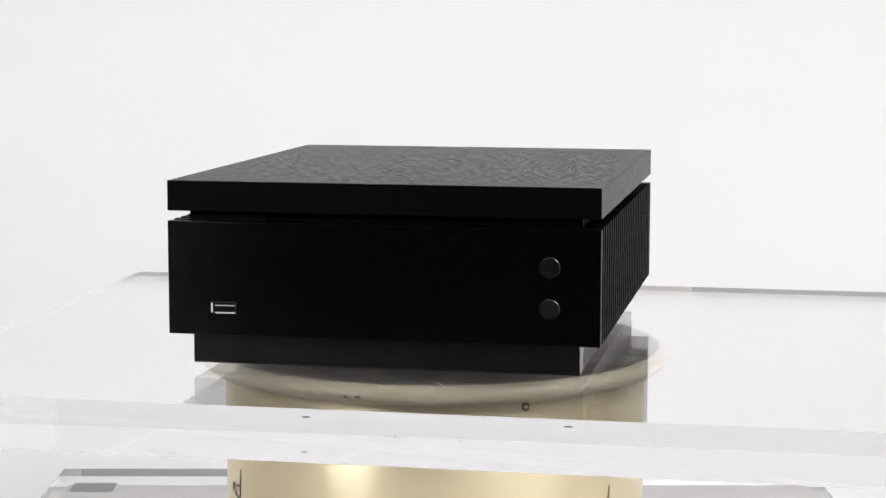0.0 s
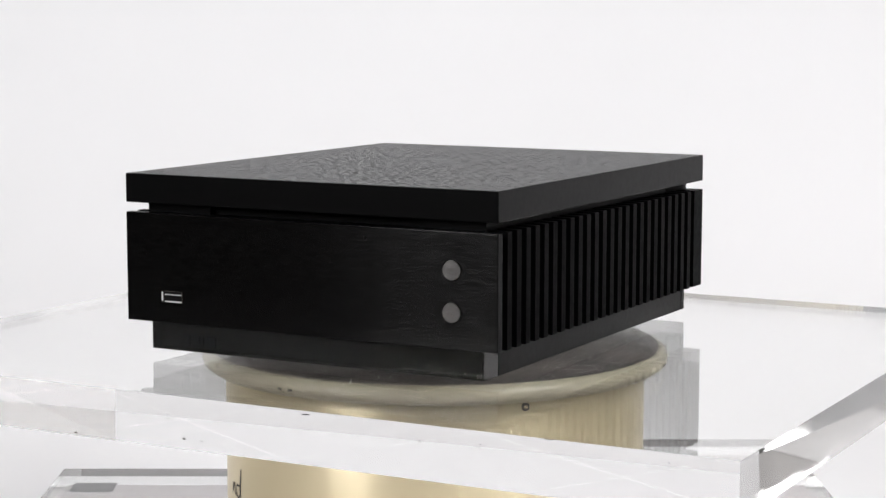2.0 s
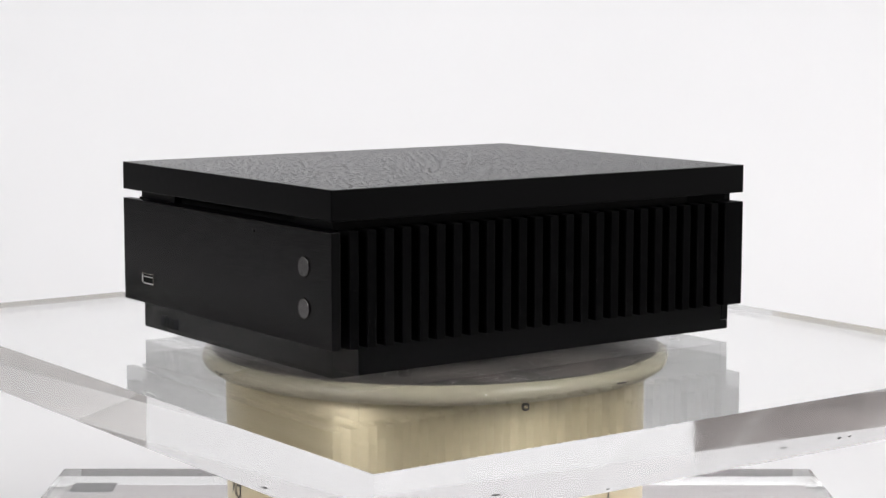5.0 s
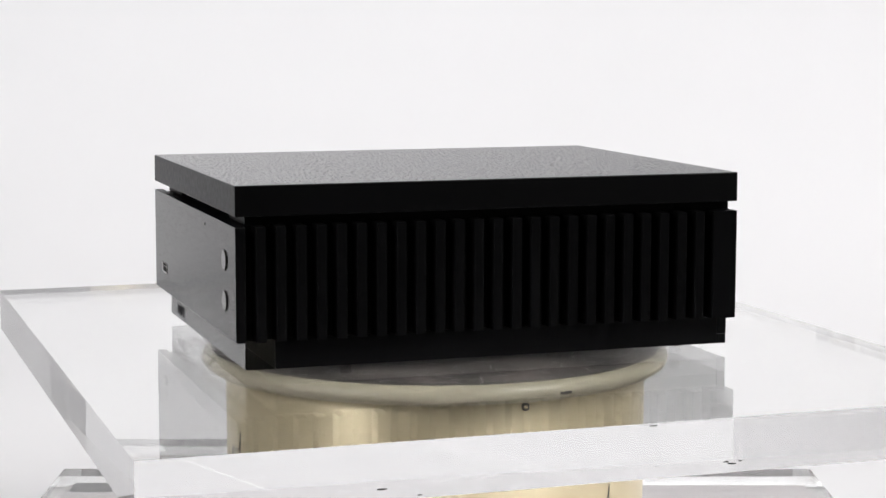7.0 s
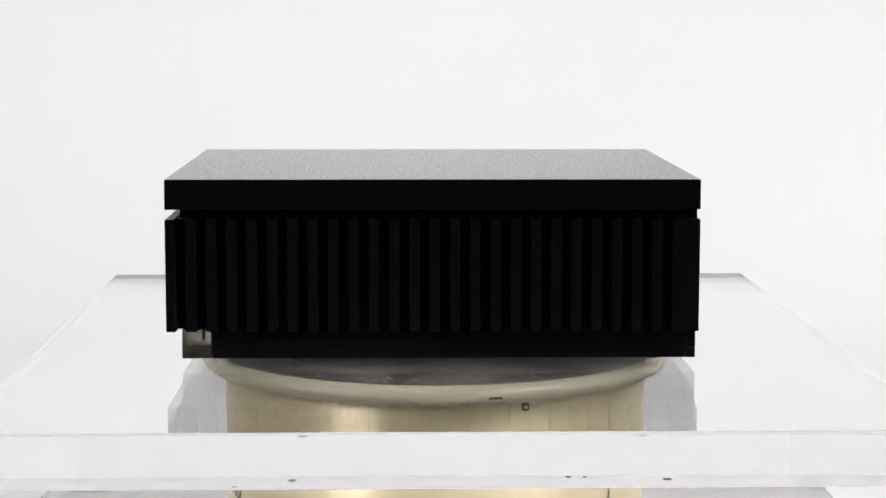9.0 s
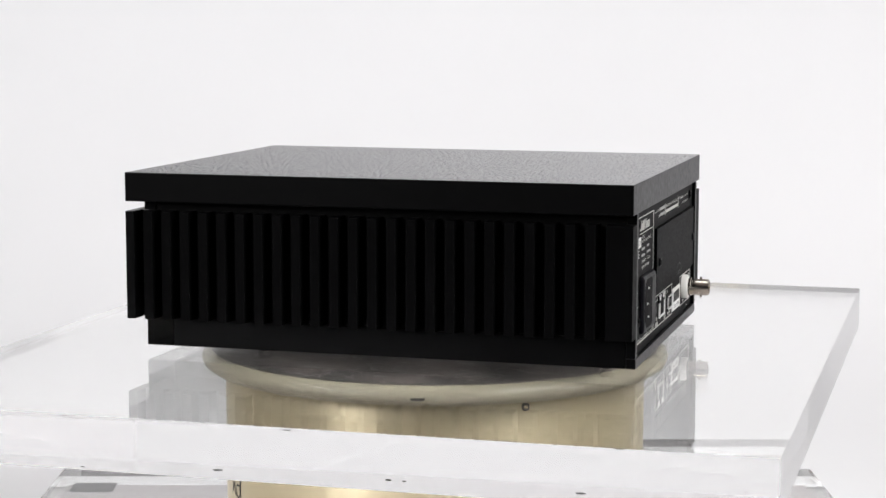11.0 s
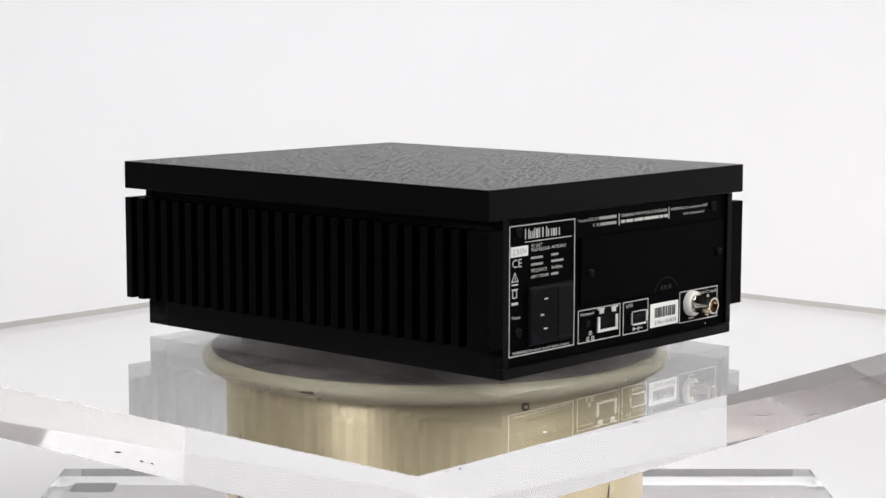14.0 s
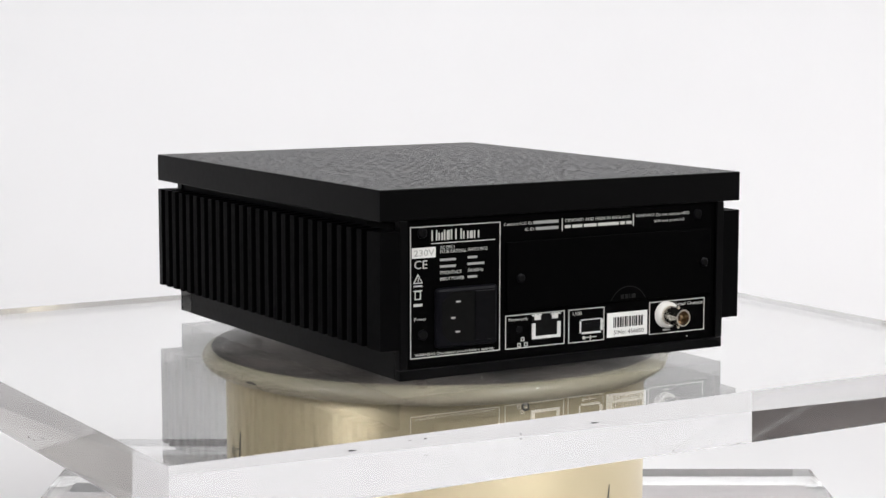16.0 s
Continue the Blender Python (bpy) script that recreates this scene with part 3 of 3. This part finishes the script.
    for a, b, c, d in ((0.0047, 0.0066, 0.0139, 0.0218), (0.0197, 0.0217, 0.0139, 0.0218), (0.0066, 0.0197, 0.0139, 0.0153), (0.0047, 0.0105, 0.0255, 0.0262), (0.0160, 0.0217, 0.0255, 0.0262)):
        box_part("shell", a, b, REAR + 0.0002, REAR + 0.0010, c, d, PORT_STEEL, jack)
    for a, b in ((0.0062, 0.0098), (0.0166, 0.0202)):
        box_part("led_window", a, b, REAR + 0.0002, REAR + 0.0009, 0.0234, 0.0254, STEEL, jack, 0, "pale lens")
    rear_round("reset_hole", 0.0287, 0.0194, [(0.0019, -0.0001), (0.0019, 0.0003)], PLASTIC, plate, steps=20)
    for px, pz in ((0.0268, 0.0143), (0.0248, 0.0116), (0.0288, 0.0116)):
        outline(px + 0.0010, px - 0.0010, pz - 0.0010, pz + 0.0010, plate, 0.0004, "icon_mark")
    # usb
    outline(-0.0007, -0.0227, 0.0097, 0.0268, plate)
    text_part("small_text", "USB", -0.0030, 0.0237, 0.0017, plate, width=0.0055)
    port = box_part("usb_port", -0.0213, -0.0073, REAR, REAR + 0.0005, 0.0139, 0.0213, DEEP, plate, 0.0003, "black port in a steel shell")
    for a, b, c, d in ((-0.0213, -0.0200, 0.0152, 0.0208), (-0.0200, -0.0086, 0.0139, 0.0148), (-0.0079, -0.0073, 0.0146, 0.0206), (-0.0205, -0.0080, 0.0209, 0.0213)):
        box_part("shell", a, b, REAR + 0.0002, REAR + 0.0010, c, d, PORT_STEEL, port)
    box_part("tongue", -0.0196, -0.0090, REAR + 0.0002, REAR + 0.0007, 0.0172, 0.0192, PLASTIC, port)
    bar(-0.0100, -0.0180, 0.0117, 0.0121, plate, "icon_mark")
    rear_round("icon_mark", -0.0102, 0.0119, [(0.0009, -0.0001), (0.0009, 0.0002)], PRINT, plate, steps=12)
    bar(-0.0140, -0.0144, 0.0105, 0.0130, plate, "icon_mark")
    # serial label: bars
    lab = box_part("serial_label", -0.0497, -0.0245, REAR, REAR + 0.0003, 0.0106, 0.0231, LABEL, plate, 0, "white barcode label")
    rnd = random.Random(3)
    px = -0.0283
    while px > -0.0468:
        w = rnd.choice((0.0004, 0.0007, 0.0011))
        bar(px, px - w, 0.0155, 0.0208, lab, "barcode_bar", INK, 0.0005)
        px -= w + rnd.choice((0.0005, 0.0008))
    text_part("small_text", "S/No: 456850", -0.0283, 0.0120, 0.0021, lab, INK, width=0.0190).location.y = 0.0003
    # digital output
    outline(-0.0511, -0.0870, 0.0098, 0.0268, plate)
    text_part("small_text", "Digital Output", -0.0655, 0.0237, 0.0017, plate, width=0.0200)
    px, pz = -0.0615, 0.0198
    bnc = rear_round("coax_connector", px, pz, [(0.0068, 0.0), (0.0068, 0.0026), (0.0062, 0.0034), (0.0052, 0.0036)], WHITE_PLASTIC, plate, "white insulating collar with metal barrel")
    rear_round("barrel", px, pz, [(0.0050, 0.0034), (0.0050, 0.0050), (0.0047, 0.0053), (0.0047, 0.0140), (0.0044, 0.0152), (0.0036, 0.0152), (0.0035, 0.0100)], NICKEL, bnc, "nickel barrel")
    rear_round("lining", px, pz, [(0.0034, 0.0092), (0.0034, 0.0104)], BRASS, bnc, "brass inner face")
    rear_round("centre_pin", px, pz, [(0.0010, 0.0100), (0.0010, 0.0135), (0.0006, 0.0138)], BRASS, bnc, steps=12)
    for dx, dz in ((0, 0.0052), (0, -0.0052)):
        rear_round("lug", px + dx, pz + dz, [(0.0008, 0.0100), (0.0008, 0.0112)], NICKEL, bnc, steps=10)
    bar(-0.0600, -0.0645, 0.0112, 0.0122, plate, "icon_mark", GREY_INK)
    rear_round("rivet", -0.0757, 0.0072, [(0.0004, 0), (0.0004, 0.0003)], PRINT, plate, steps=8)


# ---- build ----
PLATTER_PART = turntable()
SLAB = acrylic_slab()
base_plate()
SERVER = server()
sweep()
table()
room()


def motions():
    """Slab, server and platter turn together at an even pace."""
    def rows(extra=0.0):
        return [(i * 0.5, pose(0, 0, 0, 0, 0, TURN_START + extra + TURN_RATE * i * 0.5)) for i in range(33)]
    walk(SERVER, rows())
    walk(SLAB, rows(0.22))
    walk(PLATTER_PART, rows())


motions()
